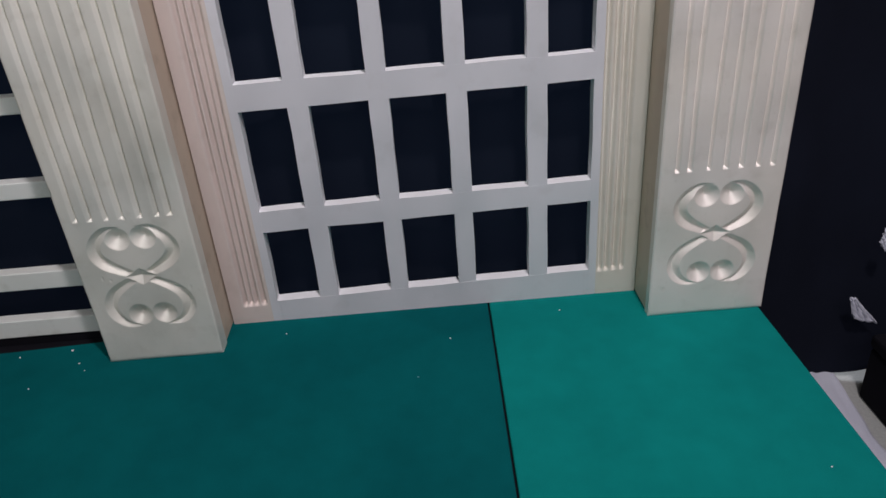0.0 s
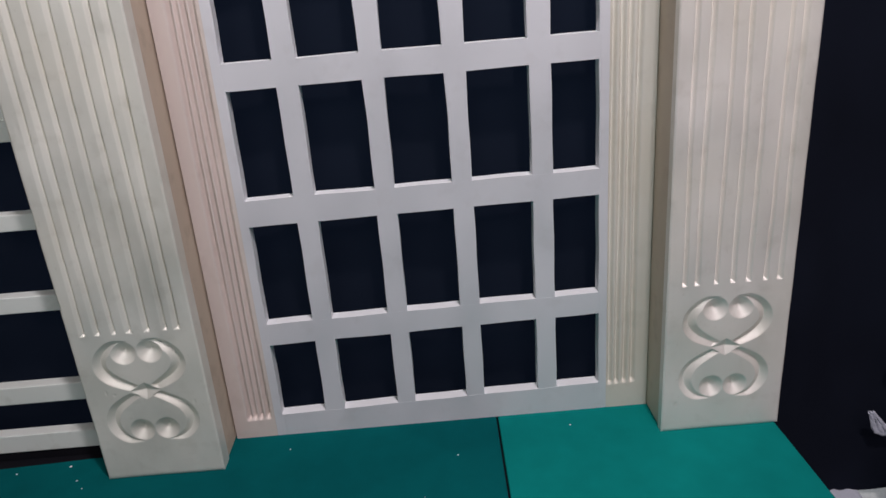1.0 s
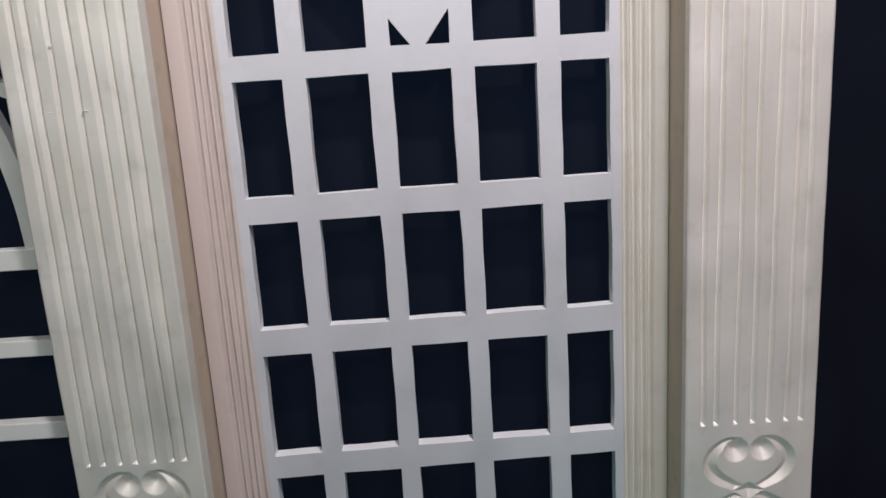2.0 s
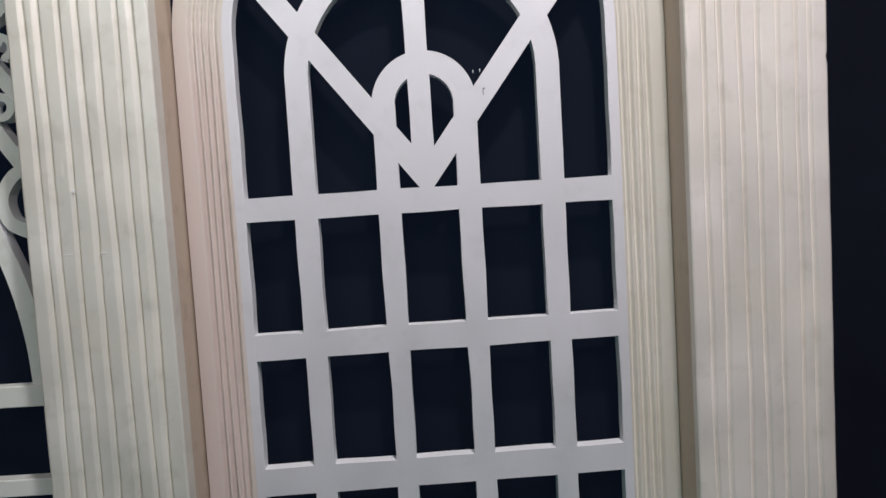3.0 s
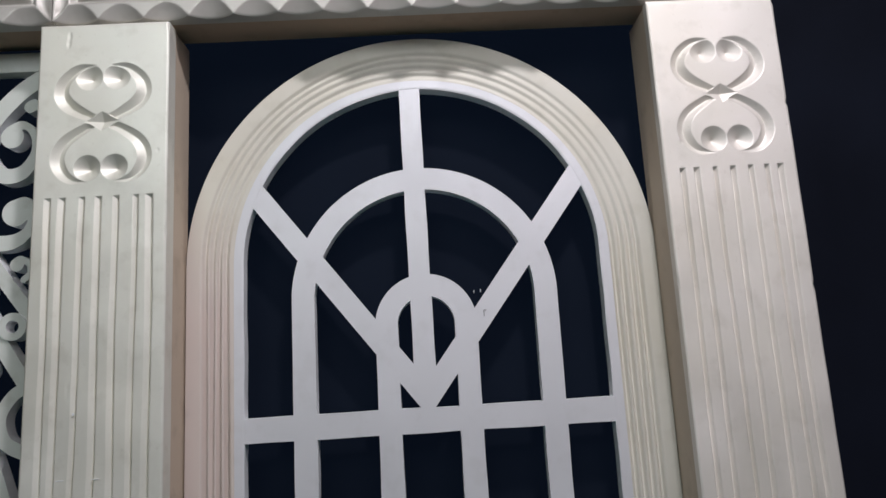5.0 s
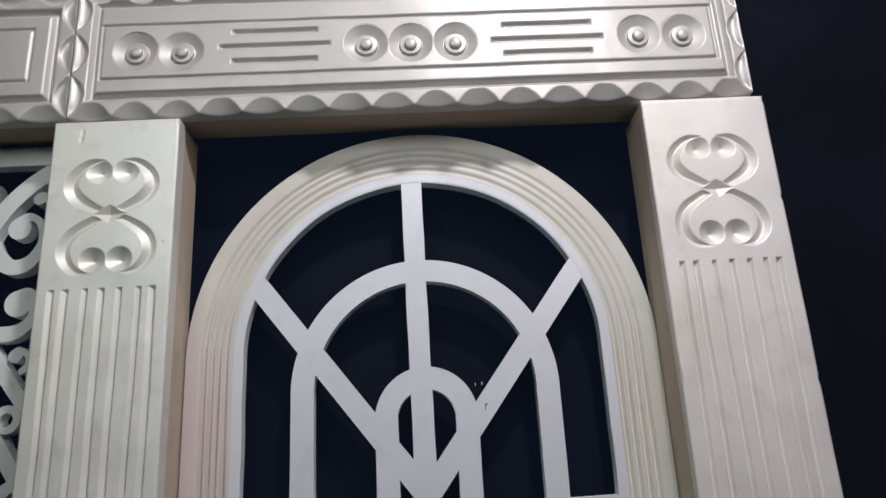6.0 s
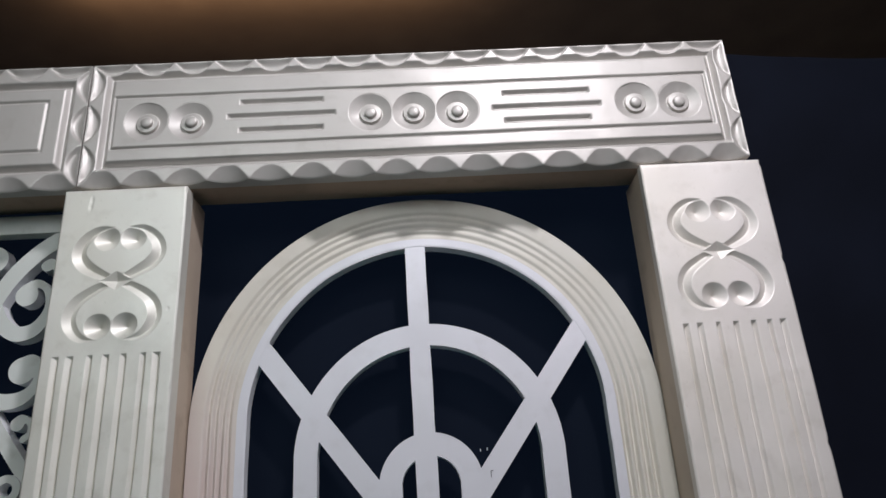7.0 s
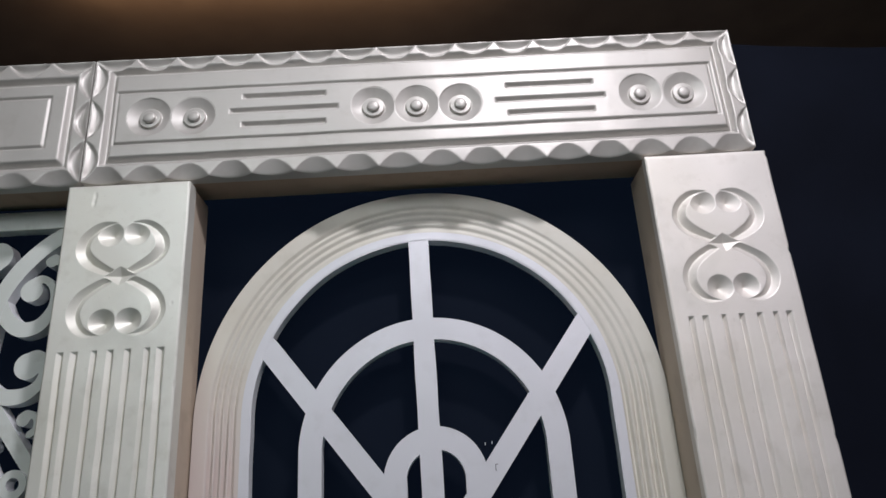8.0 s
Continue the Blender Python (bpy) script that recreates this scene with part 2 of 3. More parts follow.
def curve_points(knots, per=14):
    """A smooth line (Catmull-Rom) through rows of x, z, half-width."""
    k = np.array(knots, dtype=float)
    k = np.vstack([2 * k[0] - k[1], k, 2 * k[-1] - k[-2]])
    rows = []
    for i in range(1, len(k) - 2):
        for s in np.linspace(0, 1, per, endpoint=False):
            p0, p1, p2, p3 = k[i - 1:i + 3]
            rows.append(0.5 * (2 * p1 + (p2 - p0) * s + (2 * p0 - 5 * p1 + 4 * p2 - p3) * s * s + (3 * p1 - p0 - 3 * p2 + p3) * s ** 3))
    rows.append(k[-2])
    return np.array(rows)


def stroke_field(x, z, rows):
    """Signed distance to a brush stroke of changing width: negative within."""
    best = np.full(np.shape(x), 1e3)
    for px, pz, half in rows:
        best = np.minimum(best, np.hypot(x - px, z - pz) - half)
    return best


# ---- the carved heart ornament, round (0, 0), where its two strands cross ----
STRAND = curve_points([(-0.016, 0.150, 0.001), (-0.060, 0.141, 0.0125), (-0.094, 0.112, 0.0165), (-0.103, 0.076, 0.019), (-0.084, 0.044, 0.019),
                       (-0.040, 0.017, 0.0135), (0.0, 0.0, 0.0085), (0.046, -0.020, 0.0130), (0.090, -0.052, 0.0165), (0.107, -0.090, 0.018),
                       (0.099, -0.124, 0.0165), (0.074, -0.149, 0.011), (0.034, -0.158, 0.001)], 20)


def heart(x, z):
    deep = np.zeros(np.shape(x))
    near = (np.abs(x) < 0.15) & (np.abs(z) < 0.19)
    a, b = np.broadcast_to(x, deep.shape)[near], np.broadcast_to(z, deep.shape)[near]
    cut = np.zeros(a.shape)
    for side in (1, -1):
        for px, pz, half in STRAND:
            cut = np.maximum(cut, (half - np.hypot(a - side * px, b - pz)) * 0.80)
        for cx, cz, r in ((0.0345 * side, 0.117, 0.0340), (0.0335 * side, -0.121, 0.0335)):
            cut = np.maximum(cut, (r - np.hypot(a - cx, b - cz)) * 0.72)
    lozenge = np.abs(a) / 0.045 + np.abs(b) / 0.026
    deep[near] = np.where(lozenge < 1, 0.0125 * (1 - lozenge), cut)
    return deep


def rounded(x, z, x0, x1, z0, z1, r=0.003):
    d = np.minimum(np.minimum(x - x0, x1 - x), np.minimum(z - z0, z1 - z))
    return np.clip(r - d, 0, r) * 0.8


# ---- the stage, floor and hall ----
def ripple_sheet(name, us, vs, place, material, parent=None, label="", thick=0.004):
    """A cloth: place(u, v) gives its points."""
    grid = [[place(u, v) for v in vs] for u in us]
    verts = [p for row in grid for p in row]
    nv = len(vs)
    faces = [(i * nv + j, (i + 1) * nv + j, (i + 1) * nv + j + 1, i * nv + j + 1) for i in range(len(us) - 1) for j in range(nv - 1)]
    ob = mesh_object(name, verts, faces, material, parent, label, [True] * len(faces))
    if thick:
        solid = ob.modifiers.new("thickness", "SOLIDIFY")
        solid.thickness = thick
    return ob


FLOOR = -0.45
tagged(part("floor", slab((-8, -9, FLOOR - 0.2), (8, 5, FLOOR), 0), CONCRETE, None), "pale grey concrete floor of the hall", "floor", kind="structure")
tagged(part("ceiling", slab((-8, -9, 5.6), (8, 5, 5.75), 0), DRAPE, None), "brown fabric-lined ceiling in warm light", "ceiling", kind="structure")
for name, lo, hi in (("wall_north", (-8, 5, FLOOR), (8, 5.2, 5.6)), ("wall_south", (-8, -9.2, FLOOR), (8, -9, 5.6)),
                     ("wall_west", (-8.2, -9, FLOOR), (-8, 5, 5.6)), ("wall_east", (8, -9, FLOOR), (8.2, 5, 5.6))):
    tagged(part(name, slab(lo, hi, 0), DRAPE if name == "wall_north" else HALL, None), "plain wall of the event hall", "wall", kind="structure")

stage = thing("stage_platform", "black-covered low stage platform under green carpet", "stage", kind="structure")
part("deck", slab((-3.0, -4.2, -0.10), (0.925, 0.62, -0.012), 0.004), BLACK, stage)
part("skirt", slab((-2.98, -4.18, FLOOR), (0.915, 0.60, -0.10), 0.004), BLACK, stage)


def carpet(corners, material, label):
    bm = bmesh.new()
    low = [bm.verts.new((x, y, -0.012)) for x, y in corners]
    top = [bm.verts.new((x, y, 0.0)) for x, y in corners]
    bm.faces.new(top)
    bm.faces.new(low[::-1])
    for k in range(len(corners)):
        bm.faces.new((low[k], low[(k + 1) % len(corners)], top[(k + 1) % len(corners)], top[k]))
    bmesh.ops.bevel(bm, geom=[e for e in bm.edges if all(v in top for v in e.verts)], offset=0.004, segments=2, profile=0.5, affect="EDGES")
    tagged(part("carpet", bm, material, None), label, "carpet", "stage carpets", "structure")


carpet([(0.060, -4.2), (0.930, -4.2), (0.937, 0.30), (0.163, 0.30)], GREEN_B, "bright green carpet covering the end of the stage")
carpet([(-3.0, -4.2), (0.0545, -4.2), (0.1575, 0.30), (-0.70, 0.30), (-0.90, 0.112), (-3.0, 0.005)], GREEN_A, "dark green carpet laid along the stage")

# ---- curtains behind the panels ----
curtain = thing("backdrop_curtain", "dark navy cloth curtain hanging in loose folds", "curtain")


def hang(x, z, base, seed, size=1.0):
    fall = 0.08 + 0.92 * (3.1 - z) / 3.5
    y = base + size * fall * (0.030 * math.sin(9 * x + seed + 0.5 * math.sin(1.3 * z)) + 0.012 * math.sin(23 * x + 2 * seed + 0.4 * z))
    return (x + 0.012 * math.sin(3 * z + 7 * x), y, z)


ripple_sheet("drop", np.linspace(-3.0, 0.965, 150), np.linspace(-0.010, 2.94, 30), lambda u, v: hang(u, v, 0.262, 0.4, 0.28), NAVY, curtain, thick=0)
for x, z in ((0.1275, 1.749), (0.1460, 1.751)):
    part("lint", slab((x - 0.0009, 0.2500, z - 0.0034), (x + 0.0009, 0.2660, z + 0.0034), 0.0003), FOAM, curtain, "white fleck of lint")
side_curtain = thing("side_curtain", "blue-black cloth curtain hanging to the floor beside stage", "curtain")
ripple_sheet("drop", np.linspace(0.945, 3.6, 130), np.linspace(FLOOR + 0.012, 3.02, 36),
             lambda u, v: hang(u, v - (0.085 * (u - 0.9) * max(v, 0) / 3.14) + (0.035 * math.sin(4.1 * u + 1) if v < 0 else 0), 0.240 + 0.03 * min(max(v, 0), 1) + 0.20 * min(v, 0), 2.1), DUSK, side_curtain, thick=0)
# ---- pillars ----
PILLAR_H, PILLAR_D = 2.460, 0.172
LOW_END, TOP_END = 0.449, 2.003
# the two carved fronts: width, flute places, widths and curves of a flute's two walls, depth, thickness of the front board
FRONTS = {1: (0.3355, (-0.127, -0.091, -0.041, 0.001, 0.046, 0.091, 0.124), (0.0042, 0.0105), (1.0, 1.05), 0.0115, 0.030),
          4: (0.3260, (-0.121, -0.087, -0.043, -0.001, 0.044, 0.089, 0.124), (0.0120, 0.0062), (1.3, 1.0), 0.0074, 0.052)}


def flutes(x, z, seed=0):
    deep = np.zeros(np.shape(x))
    places, wide, bend, sunk = FRONTS[seed][1:5]
    for k, at in enumerate(places):
        drift = at + 0.0022 * np.sin(3.1 * z + 1.9 * k + seed) + 0.0008 * np.sin(11 * z + k + 2 * seed)
        size = 1 + 0.13 * np.sin(2.3 * k) + 0.06 * np.sin(7 * z + k)
        end = np.clip(np.minimum(z - LOW_END, TOP_END - z) / 0.009, 0, 1)
        off = x - drift
        wall = np.where(off < 0, np.clip(1 + off / (wide[0] * size), 0, 1) ** bend[0], np.clip(1 - off / (wide[1] * size), 0, 1) ** bend[1])
        deep = np.maximum(deep, np.minimum(wall * sunk, sunk * end))
        if seed == 4:
            # the knife went in deeper along the bottom of these flutes
            deep = np.maximum(deep, 0.0175 * np.clip(1 - np.abs(off - 0.0008) / 0.0027, 0, 1) * end)
    return deep


def dents(x, z, seed):
    """Knocks and thumb marks in the soft foam."""
    rng = random.Random(seed)
    deep = np.zeros(np.shape(x))
    for _ in range(11):
        cx, cz, size = rng.uniform(-0.16, 0.16), rng.uniform(0.02, 2.44), rng.uniform(0.003, 0.008)
        deep = np.maximum(deep, 0.0014 * np.clip(1 - np.hypot((x - cx) / size, (z - cz) / (size * rng.uniform(0.8, 2.4))), 0, None))
    if seed == 4:
        for cx, cz in ((-0.088, 2.428), (-0.090, 2.409)):
            deep = np.maximum(deep, 0.003 * np.clip(1 - np.hypot((x - cx) / 0.007, (z - cz) / 0.011), 0, None))
    h = FRONTS[seed][0] / 2
    for cz, side in ((rng.uniform(0.2, 2.3), -1), (rng.uniform(0.2, 2.3), 1), (2.45, 1), (rng.uniform(0.2, 2.3), 1)):
        deep = np.maximum(deep, 0.006 * np.clip(1 - np.hypot((x - side * h) / 0.006, (z - cz) / 0.012), 0, None))
    return deep


def pillar_carving(x, z, seed):
    h = FRONTS[seed][0] / 2
    return dents(x, z, seed) + heart(x, z - 2.197) + heart(x, z - (0.260 if seed == 1 else 0.276)) + flutes(x, z, seed) + rounded(x, z, -h, h, 0, PILLAR_H, 0.004) + 0.0010 * (1 + wobble(x, z, 1.0, 3))


def pillar(label, seed, paint):
    ob = thing("pillar", label, "pillar", "pillars of the backdrop")
    h, thick = FRONTS[seed][0] / 2, FRONTS[seed][5]
    xs = span(-h, h, 0.0016 if seed == 1 else 0.0011)
    part_of = (("carved_base", np.concatenate([span(0, 0.09, 0.006)[:-1], span(0.09, 0.44, 0.0017)])),
               ("fluted_shaft", np.concatenate([span(0.44, 0.465, 0.0016)[:-1], span(0.465, 1.985, 0.010)[:-1], span(1.985, 2.015, 0.0016)])),
               ("carved_head", np.concatenate([span(2.015, 2.36, 0.0017)[:-1], span(2.36, PILLAR_H, 0.006)])))
    for name, zs in part_of:
        sheet(name, xs, zs, None, lambda x, z: pillar_carving(x, z, seed), 0.0, thick, paint, ob)
    for side in (-1, 1):
        part("side_board", slab((side * h - (0.045 if side > 0 else 0.0) - 0.003 * side, thick + 0.0005, 0.0), (side * h + (0.045 if side < 0 else 0.0) - 0.003 * side, PILLAR_D, PILLAR_H), 0.003), RAW, ob)
    part("back_board", slab((-h + 0.05, PILLAR_D - 0.02, 0.0), (h - 0.05, PILLAR_D - 0.002, PILLAR_H), 0.002), PEARL, ob)
    return ob


first = pillar("tall ivory pearl-painted foam pillar with fluted shaft and carved hearts", 1, PEARL)
first.location = (0.7765, 0, 0)
second = pillar("tall ivory pearl-painted foam pillar with grey smudges between two bays", 4, PEARL_GREY)
second.location = (-0.7935, 0, 0)
# fresh scratches, white foam showing through the paint
for x0, x1, z, tall in ((-0.0785, -0.0600, 1.3340, 0.0016), (0.0030, 0.0195, 1.3335, 0.0014), (-0.0470, -0.0430, 1.4810, 0.0060)):
    part("scratch", slab((x0, -0.0004, z - tall / 2), (x1, 0.0040, z + tall / 2), 0.0003), FOAM, second, "white scratch")

# ---- beams ----
BEAM_Z0, BEAM_Z1 = 2.4745, 2.866
MID_Z = 2.667


def rect_groove(x, z, x0, x1, z0, z1, half, deep):
    d = box_field(x, z, x0, x1, z0, z1)
    return vee(d, half, deep)


def chamfer(off, reach):
    """A flat slanting chip under the curved rim, out to the board's edge."""
    return np.clip(reach - off, 0, None) * 0.5


def gouge(off, reach, deep):
    """A spoon-shaped chip with a curved rim, deepest near the rim and rising again to the board's edge."""
    s = np.clip(off / np.maximum(reach, 1e-5), 0, 1)
    return deep * np.sin(math.pi * s ** 1.3) * np.clip(reach / 0.026, 0, 1) * (s < 1)


def scoops(x, z, x0, x1, pitch):
    count = int(round((x1 - x0) / pitch))
    pitch = (x1 - x0) / count
    u = np.mod(x - x0, pitch) - pitch / 2
    uneven = 1 + 0.09 * np.sin(2.1 * np.floor((x - x0) / pitch) + 5 * x0)
    arc = 0.043 * np.clip(1 - (u / (0.5 * pitch)) ** 2, 0, None)
    deep = np.maximum(chamfer(z - BEAM_Z0, arc * uneven), gouge(BEAM_Z1 - z, arc * (2 - uneven), 0.0125))
    tall = (BEAM_Z1 - BEAM_Z0) / 3
    v = np.mod(z - BEAM_Z0, tall) - tall / 2
    for edge in (x0, x1):
        deep = np.maximum(deep, gouge(np.abs(x - edge), 0.040 * np.clip(1 - (v / (0.49 * tall)) ** 2, 0, None), 0.0105))
    return deep


TURNED = ((0.0, -0.0012), (0.006, -0.001), (0.0120, 0.0004), (0.0152, 0.0018), (0.0165, 0.0034), (0.0172, 0.0100), (0.0185, 0.0106),
          (0.0285, 0.0086), (0.0300, 0.0092), (0.0312, 0.0160), (0.0328, 0.0168), (0.0345, 0.0164), (0.0595, 0.0012), (0.0612, 0.0004), (0.0618, 0.0030))


def seat_of(x, z, cx, cz):
    """The round hollow in which a turned rosette sits."""
    d = np.hypot(x - cx, z - cz)
    return np.interp(d, (0, 0.034, 0.057, 0.0606), (0.021, 0.021, 0.0062, 0.0))


def rosette(cx, cz, parent, seed):
    rng = random.Random(seed)
    turns, verts, faces = 40, [], []
    for r, y in TURNED:
        for i in range(turns):
            a = 2 * math.pi * i / turns
            w = 1 + 0.012 * math.sin(2 * a + seed) + 0.006 * math.sin(5 * a + 2 * seed)
            verts.append((cx + r * w * math.cos(a), y + 0.0014 + rng.uniform(-0.00012, 0.00012), cz + r * w * math.sin(a)))
    for k in range(len(TURNED) - 1):
        for i in range(turns):
            j = (i + 1) % turns
            faces.append((k * turns + i, (k + 1) * turns + i, (k + 1) * turns + j, k * turns + j))
    ob = mesh_object("rosette", verts, faces, SILVER, parent, "", [k not in (4, 5, 8, 9) for k in range(len(TURNED) - 1) for _ in range(turns)])
    return ob


ROSETTES = (-0.762, -0.637, -0.131, -0.008, 0.117, 0.632, 0.757)
SLOTS = ((-0.502, -0.263, 2.718), (-0.537, -0.228, 2.673), (-0.502, -0.263, 2.627), (0.247, 0.502, 2.711), (0.215, 0.532, 2.665), (0.247, 0.498, 2.621))


def beam_carving(x, z):
    deep = scoops(x, z, -0.929, 0.922, 0.1165)
    deep = np.maximum(deep, rect_groove(x, z, -0.874, 0.870, 2.533, 2.822, 0.0145, 0.0175))
    deep = np.maximum(deep, rect_groove(x, z, -0.855, 0.842, 2.586, 2.752, 0.0058, 0.0072))
    for cx in ROSETTES:
        deep = np.maximum(deep, seat_of(x, z, cx, MID_Z + 0.003 * np.sin(40 * cx)))
    for a, b, cz in SLOTS:
        deep = np.maximum(deep, np.clip(-box_field(x, z, a, b, cz - 0.0095, cz + 0.0095) / 0.0095, 0, 1) * 0.0115)
    return deep + rounded(x, z, -0.929, 0.922, BEAM_Z0, BEAM_Z1, 0.002) + 0.0010 * (1 + wobble(x, z, 1.0, 1))


beam = thing("carved_beam", "silver-pearl foam beam with rosettes, slots and scalloped border", "beam", "beams of the backdrop")
for name, x0, x1 in (("front_end", -0.929, -0.560), ("front_middle", -0.560, 0.560), ("front_end", 0.560, 0.922)):
    sheet(name, span(x0, x1, 0.0029), span(BEAM_Z0, BEAM_Z1, 0.0026), None, beam_carving, 0.0, 0.05, SILVER, beam)
for k, cx in enumerate(ROSETTES):
    rosette(cx, MID_Z + 0.003 * math.sin(40 * cx), beam, k)
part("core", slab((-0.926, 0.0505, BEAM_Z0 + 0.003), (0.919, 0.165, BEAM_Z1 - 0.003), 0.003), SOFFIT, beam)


def side_beam_carving(x, z):
    deep = scoops(x, z, -2.05, -0.933, 0.122)
    deep = np.maximum(deep, rect_groove(x, z, -1.99, -0.988, 2.533, 2.802, 0.0145, 0.0175))
    deep = np.maximum(deep, rect_groove(x, z, -1.93, -1.046, 2.589, 2.750, 0.0058, 0.0072))
    return deep + rounded(x, z, -2.05, -0.933, BEAM_Z0, BEAM_Z1, 0.002) + 0.0010 * (1 + wobble(x, z, 1.0, 6))


side_beam = thing("carved_beam", "silver-pearl foam beam with plain sunk panel and scallops", "beam", "beams of the backdrop")
for name, x0, x1, step in (("front_middle", -2.05, -1.35, 0.006), ("front_end", -1.35, -0.933, 0.0032)):
    sheet(name, span(x0, x1, step), span(BEAM_Z0, BEAM_Z1, 0.003), None, side_beam_carving, 0.0, 0.05, SILVER, side_beam)
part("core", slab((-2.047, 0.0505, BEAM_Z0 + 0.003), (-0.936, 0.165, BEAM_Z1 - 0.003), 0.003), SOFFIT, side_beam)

# ---- the arched window panel ----
CX, ARCH_Z, FRONT, THICK = -0.009, 1.834, 0.145, 0.039
OUT_R0 = 0.619


def skewed(x, z):
    """The lower rails climb a little to one side."""
    return z - 0.0185 * (x - CX) / 0.94 * np.clip(1 - z / 1.9, 0, 1)


def opening(x, z):
    """Distance to the tall arched opening, negative within it."""
    half = 0.470
    up = np.hypot(x - CX, np.maximum(z - ARCH_Z, 0)) - half
    side = np.abs(x - CX) - 0.0040 * np.clip(1 - z / 1.2, 0, 1) - half
    return np.maximum(np.where(z > ARCH_Z, up, side), 0.080 - skewed(x, z))


def frame_field(x, z):
    outer = np.where(z > ARCH_Z, np.hypot(x - CX, z - ARCH_Z) - OUT_R0, np.abs(x - CX) - OUT_R0)
    return np.maximum(np.maximum(outer, -z), -opening(x, z) - wobble(x, z, 0.0012, 2))


def border(x, z):
    """Distance outwards from the arched opening's edge."""
    return np.where(z > ARCH_Z, np.hypot(x - CX, z - ARCH_Z), np.abs(x - CX)) - 0.470


def frame_carving(x, z):
    side = border(x, z)
    end = np.clip((skewed(x, z) - 0.070) / 0.008, 0, 1)
    deep = np.zeros(np.shape(x))
    shift = 0.5 - 0.5 * np.clip((x - CX) / 0.45, -1, 1)
    for k, (right, left) in enumerate(((0.036, 0.046), (0.058, 0.065), (0.080, 0.083), (0.102, 0.101))):
        at = right + (left - right) * shift
        depth = 0.0165 + 0.0070 * shift - (0.0128 + 0.0045 * shift) * np.clip((z - ARCH_Z + 0.12) / 0.28, 0, 1)
        deep = np.maximum(deep, np.clip(1 - np.abs(side - at - 0.0014 * np.sin(5 * z + 2 * k + 3 * x)) / 0.0088, 0, 1) ** 1.15 * depth * end)
    lip = np.clip(0.003 - np.abs(side), 0, None) * 0.5
    return deep + lip


def vbar(a, b, top):
    return lambda x, z: np.maximum(np.maximum(a + 0.0042 * np.clip((1.25 - z) * 3, 0, 1) - x, x - b), np.maximum(0.05 - z, z - top)) + wobble(x, z, 0.0012, a * 50) * np.clip((1.6 - z) * 4, 0, 1)


def rail(lo, hi):
    return lambda x, z: np.maximum(lo - skewed(x, z), skewed(x, z) - hi) + wobble(x, z, 0.0012, lo * 9)


def upper_ring(cz, inner, outer, cx):
    def field(x, z):
        r = np.hypot(x - cx, np.maximum(z - cz, 0))
        return np.maximum(np.maximum(inner - r, r - outer), cz - z)
    return field


PIECES = [("rail", rail(0.312, 0.378)), ("rail", rail(0.668, 0.741)), ("rail", rail(1.027, 1.093)), ("rail", rail(1.384, 1.446))]
for a, b, top in ((-0.3555, -0.2965, 1.752), (-0.1405, -0.0825, 1.672), (0.0660, 0.1240, 1.672), (0.2795, 0.3390, 1.752)):
    PIECES.append(("upright", vbar(a, b, top)))
PIECES += [("arched_bar", upper_ring(1.731, 0.288, 0.3475, -0.0085)), ("small_arched_bar", upper_ring(1.657, 0.0745, 0.1325, -0.0085)),
           ("spoke", lambda x, z: np.maximum(line_field(x, z, (0.012, 1.436), (-0.462, 2.047), 0.0285), np.maximum(1.4425 - z, x + 0.0090))),
           ("spoke", lambda x, z: np.maximum(line_field(x, z, (-0.038, 1.436), (0.434, 2.066), 0.0285), np.maximum(1.4425 - z, -0.0170 - x))),
           ("centre_bar", lambda x, z: line_field(x, z, (-0.017, 1.47), (-0.025, 2.33), 0.0282) + wobble(x, z, 0.001, 8))]

window = thing("arched_window_panel", "pale pearl-painted foam window panel with arched top and bars", "window panel")
grid_x, grid_z = span(-0.636, 0.616, 0.0034), span(-0.006, 2.460, 0.0036)
sheet("frame", grid_x, grid_z, lambda x, z: np.maximum(frame_field(x, z), 0.026 - border(x, z)), frame_carving, FRONT, THICK, BLUSH, window, "fluted ivory arched frame with one blush jamb", FOAM)
sheet("inner_border", grid_x, grid_z, lambda x, z: np.maximum(frame_field(x, z), border(x, z) - 0.0262), frame_carving, FRONT, THICK - 0.001, WHITE, window, "plain white border and sill", FOAM)
earlier = [frame_field]
for k, (name, field) in enumerate(PIECES):
    def only(x, z, field=field, before=tuple(earlier)):
        f = field(x, z)
        f = np.maximum(f, opening(x, z) - 0.004)
        for other in before:
            f = np.maximum(f, -other(x, z) - 0.003)
        return f

    X, Z = np.meshgrid(grid_x, grid_z, indexing="ij")
    there = only(X, Z) < 0
    cols, lines = np.nonzero(there.any(1))[0], np.nonzero(there.any(0))[0]
    sheet(name, grid_x[max(cols[0] - 1, 0):cols[-1] + 2], grid_z[max(lines[0] - 1, 0):lines[-1] + 2], only, None, FRONT + 0.0002 + 0.00004 * k, THICK - 0.001 - 0.0002 * k, WHITE, window, "", FOAM)
    earlier.append(field)

bm = bmesh.new()
for dx, dz, w, h in ((0.0, 0.0, 0.0012, 0.016), (0.003, 0.0082, 0.006, 0.0012)):
    bmesh.ops.create_cube(bm, size=1, matrix=Matrix.Translation((0.143 + dx, FRONT - 0.0004, 1.678 + dz)) @ Matrix.Diagonal((w, 0.0016, h, 1)))
part("staple", bm, BLACK, window, "dark bent staple")

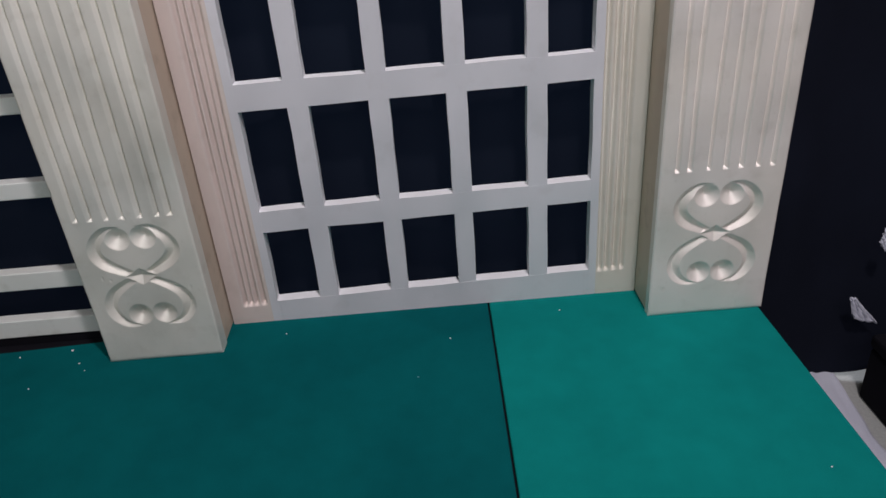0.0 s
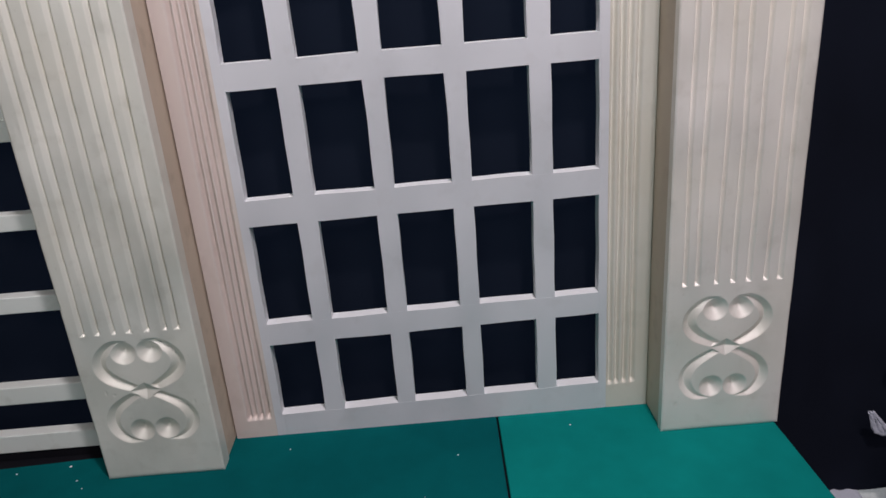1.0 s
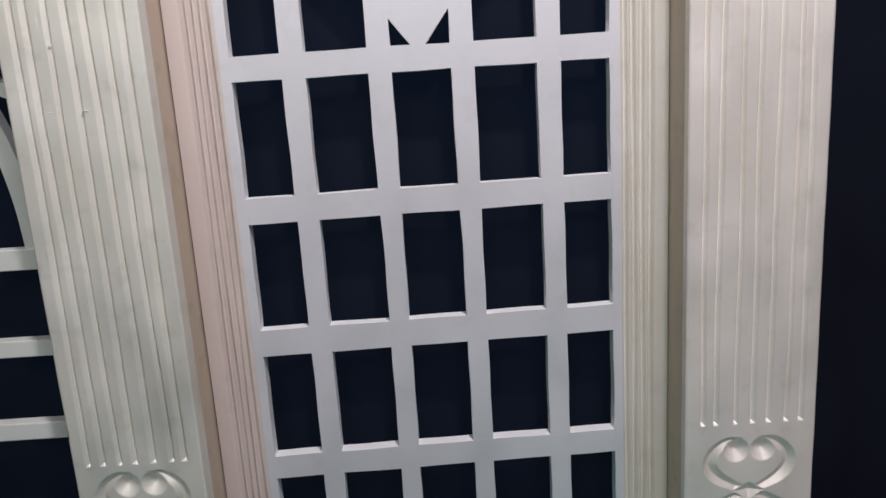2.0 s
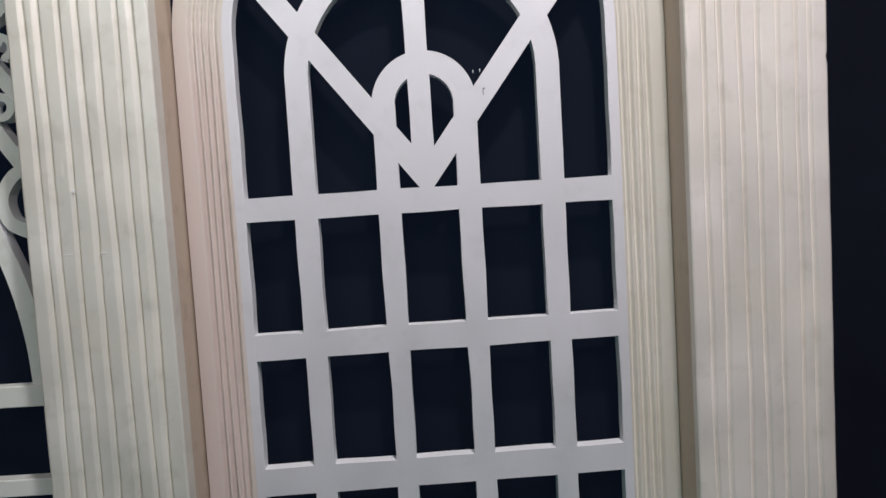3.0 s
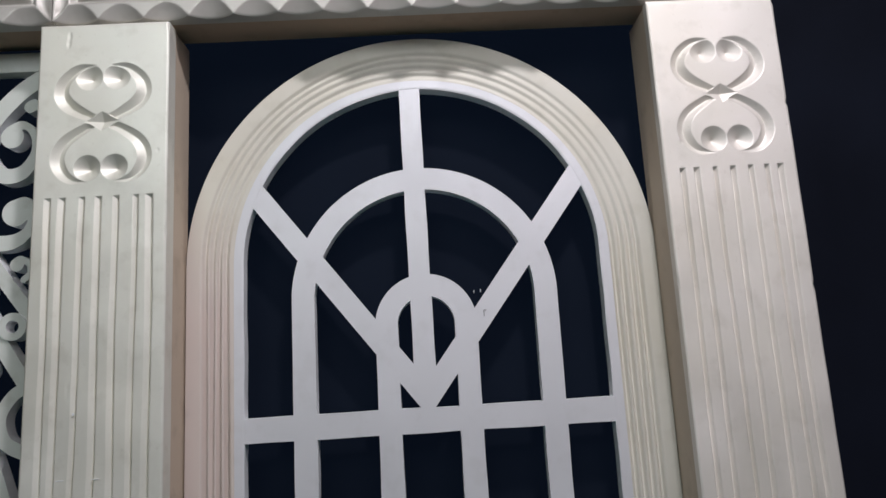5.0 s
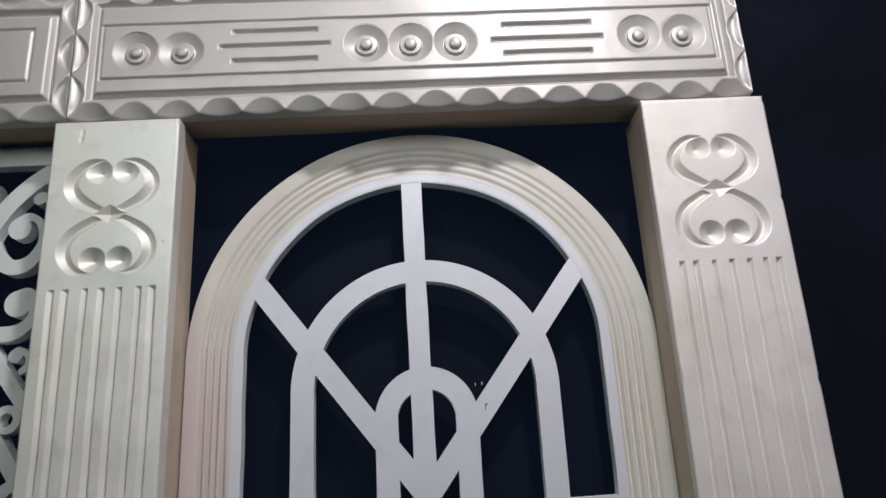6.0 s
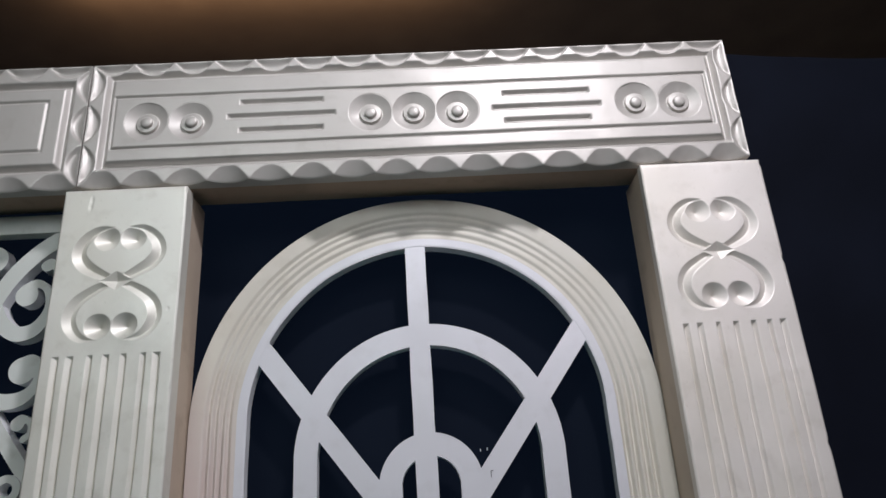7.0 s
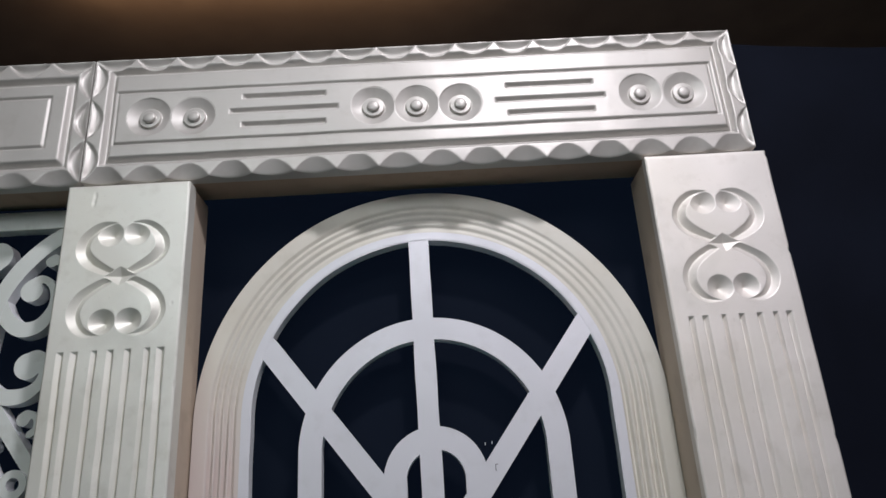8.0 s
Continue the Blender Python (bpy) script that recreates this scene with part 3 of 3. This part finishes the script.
# ---- the scroll lattice of the next bay ----
lattice = thing("scroll_lattice_panel", "mint-white cut-out lattice panel of scrolls and bars", "lattice panel")
LX0, LX1, LMID = -1.76, -0.966, -1.363
STROKES = [
    ("top_arc", [(-1.010, 2.400, 0.024), (-1.085, 2.345, 0.024), (-1.150, 2.270, 0.024), (-1.190, 2.180, 0.022), (-1.205, 2.060, 0.022)]),
    ("scroll", [(-1.100, 2.221, 0.031), (-1.098, 2.238, 0.019), (-1.076, 2.254, 0.012), (-1.050, 2.240, 0.010), (-1.037, 2.205, 0.010), (-1.038, 2.165, 0.014),
                (-1.066, 2.122, 0.019), (-1.112, 2.112, 0.021), (-1.155, 2.142, 0.020), (-1.180, 2.195, 0.016)]),
    ("scroll", [(-1.056, 2.306, 0.017), (-1.046, 2.316, 0.011), (-1.030, 2.300, 0.010)]),
    ("scroll", [(-1.081, 2.010, 0.036), (-1.056, 2.032, 0.019), (-1.036, 1.998, 0.012), (-1.050, 1.955, 0.015), (-1.090, 1.931, 0.020), (-1.150, 1.936, 0.021), (-1.205, 1.980, 0.018)]),
    ("scroll", [(-1.072, 1.870, 0.018), (-1.062, 1.884, 0.010), (-1.040, 1.872, 0.008), (-1.036, 1.846, 0.009), (-1.052, 1.830, 0.009)]),
    ("brace", [(-1.185, 1.950, 0.019), (-1.130, 1.868, 0.019), (-1.036, 1.742, 0.019)]),
    ("brace", [(-1.170, 1.780, 0.020), (-1.110, 1.675, 0.020), (-1.030, 1.552, 0.020)]),
    ("crescent", [(-1.020, 1.556, 0.014), (-1.064, 1.534, 0.016), (-1.095, 1.480, 0.016), (-1.080, 1.418, 0.017), (-1.022, 1.386, 0.018)]),
    ("sweep", [(-1.180, 1.520, 0.020), (-1.116, 1.370, 0.022), (-1.074, 1.245, 0.024), (-1.047, 1.110, 0.026), (-1.036, 0.985, 0.028)]),
    ("scroll", [(-1.150, 1.855, 0.030), (-1.172, 1.830, 0.018), (-1.150, 1.805, 0.014)]),
    ("scroll", [(-1.150, 1.600, 0.030), (-1.178, 1.570, 0.018), (-1.140, 1.545, 0.014)]),
    ("boss", [(-1.215, 2.335, 0.040), (-1.230, 2.310, 0.030), (-1.260, 2.290, 0.020)]),
]
STROKES = [(name, curve_points(knots, 12)) for name, knots in STROKES]


def cut(name, field, x0, x1, z0, z1, front, step=0.005):
    sheet(name, span(x0, x1, step), span(z0, z1, step), field, None, front, THICK, LATTICE, lattice, "", FOAM)


for side in (0, 1):
    flip = (lambda x: x) if side == 0 else (lambda x: 2 * LMID - x)
    for k, (name, rows) in enumerate(STROKES):
        field = lambda x, z, rows=rows: np.maximum(stroke_field(flip(x), z, rows), flip(x) - LX1 + 0.036)
        lo, hi = rows[:, 0].min() - 0.045, rows[:, 0].max() + 0.045
        if side:
            lo, hi = 2 * LMID - hi, 2 * LMID - lo
        cut(name, field, lo, hi, rows[:, 1].min() - 0.045, rows[:, 1].max() + 0.045, FRONT + 0.003 + 0.0011 * k)
    cx = flip(-1.072)
    cut("ring", lambda x, z, cx=cx: ring_field(x, z, cx, 1.708, 0.0165, 0.036), cx - 0.042, cx + 0.042, 1.666, 1.750, FRONT + 0.0015)
for x0, x1 in ((LX0, LX0 + 0.04), (LX1 - 0.04, LX1)):
    part("stile", slab((x0, FRONT, 0.942), (x1, FRONT + THICK, 2.405), 0.002), LATTICE, lattice)
for z0, z1 in ((0.018, 0.077), (0.181, 0.238), (0.468, 0.517), (0.705, 0.751), (0.941, 0.997), (2.405, 2.462)):
    part("rail", slab((LX0, FRONT - 0.001, z0), (LX1, FRONT + THICK + 0.001, z1), 0.003), LATTICE, lattice)
# a black strip fills the gap below the lowest rail
part("dark_strip", slab((LX0, FRONT + 0.004, -0.012), (LX1, FRONT + THICK, 0.0175), 0.002), BLACK, lattice, "black strip below the lowest rail")
# the bay ends at a pillar like the others
copy_thing(first, pose(-1.928, 0, 0))

# ---- the corner beside the stage ----
def crumple(u, v, seed):
    return 0.5 * math.sin(7 * u + 3 * v + seed) + 0.3 * math.sin(17 * u - 9 * v + 2 * seed) + 0.2 * math.sin(31 * v + 5 * u)


white = ripple_sheet("floor_sheet", np.linspace(0, 1, 40), np.linspace(0, 1, 40),
                     lambda u, v: (0.98 + (0.22 + 0.13 * v) * u + 0.015 * crumple(u, 2 * v, 1), -1.7 + 1.94 * v, FLOOR + 0.022 + 0.010 * crumple(3 * u, 5 * v, 2)), SHEET)
tagged(white, "white cloth spread on the floor beside the stage", "cloth")


def scrap(corners, seed):
    """A torn bit of cloth hung up on the curtain: four corners in x and z, gone round in order."""
    a, b, c, d = (Vector((x, 0.170, z)) for x, z in corners)

    def place(u, v):
        p = a.lerp(b, u).lerp(d.lerp(c, u), v)
        return (p.x, p.y + 0.006 * crumple(3 * u, 2 * v, seed), p.z + 0.004 * crumple(u, v, seed + 1))

    ob = ripple_sheet("cloth_scrap", np.linspace(0, 1, 14), np.linspace(0, 1, 14), place, SHEET, thick=0.003)
    tagged(ob, "white cloth scrap caught on the dark curtain", "cloth", "cloth scraps on the curtain")


scrap(((1.323, -0.117), (1.340, -0.116), (1.440, -0.228), (1.354, -0.202)), 4)
scrap(((1.376, 0.081), (1.383, 0.130), (1.412, 0.105), (1.402, 0.046)), 7)
box = thing("equipment_case", "black equipment case standing on the pale floor", "case", at=(1.51, -0.08, FLOOR))
part("body", slab((-0.14, -0.2, 0.0), (0.2, 0.16, 0.20), 0.012), BLACK, box)
part("lid", slab((-0.145, -0.205, 0.203), (0.205, 0.165, 0.25), 0.012), BLACK, box)

# ---- foam crumbs on the carpet ----
for k, (x, y, size) in enumerate(((-1.245, 0.06, 0.006), (-1.096, 0.075, 0.0075), (-1.049, 0.006, 0.006), (-1.020, -0.03, 0.004), (-1.151, -0.093, 0.005),
                                  (-0.456, 0.067, 0.005), (0.028, -0.026, 0.0055), (0.363, 0.069, 0.005), (0.825, -0.614, 0.005), (-0.068, -0.186, 0.003))):
    bm = bmesh.new()
    bmesh.ops.create_icosphere(bm, subdivisions=1, radius=size * 0.48)
    for v in bm.verts:
        v.co *= 0.7 + 0.6 * random.random()
        v.co.z *= 0.7
    low = min(v.co.z for v in bm.verts)
    ob = part("foam_crumb", bm, FOAM, None)
    ob.location = (x, y, 0.0003 - low)
    tagged(ob, "small white crumb of foam on green carpet", "crumb", "foam crumbs on the stage")
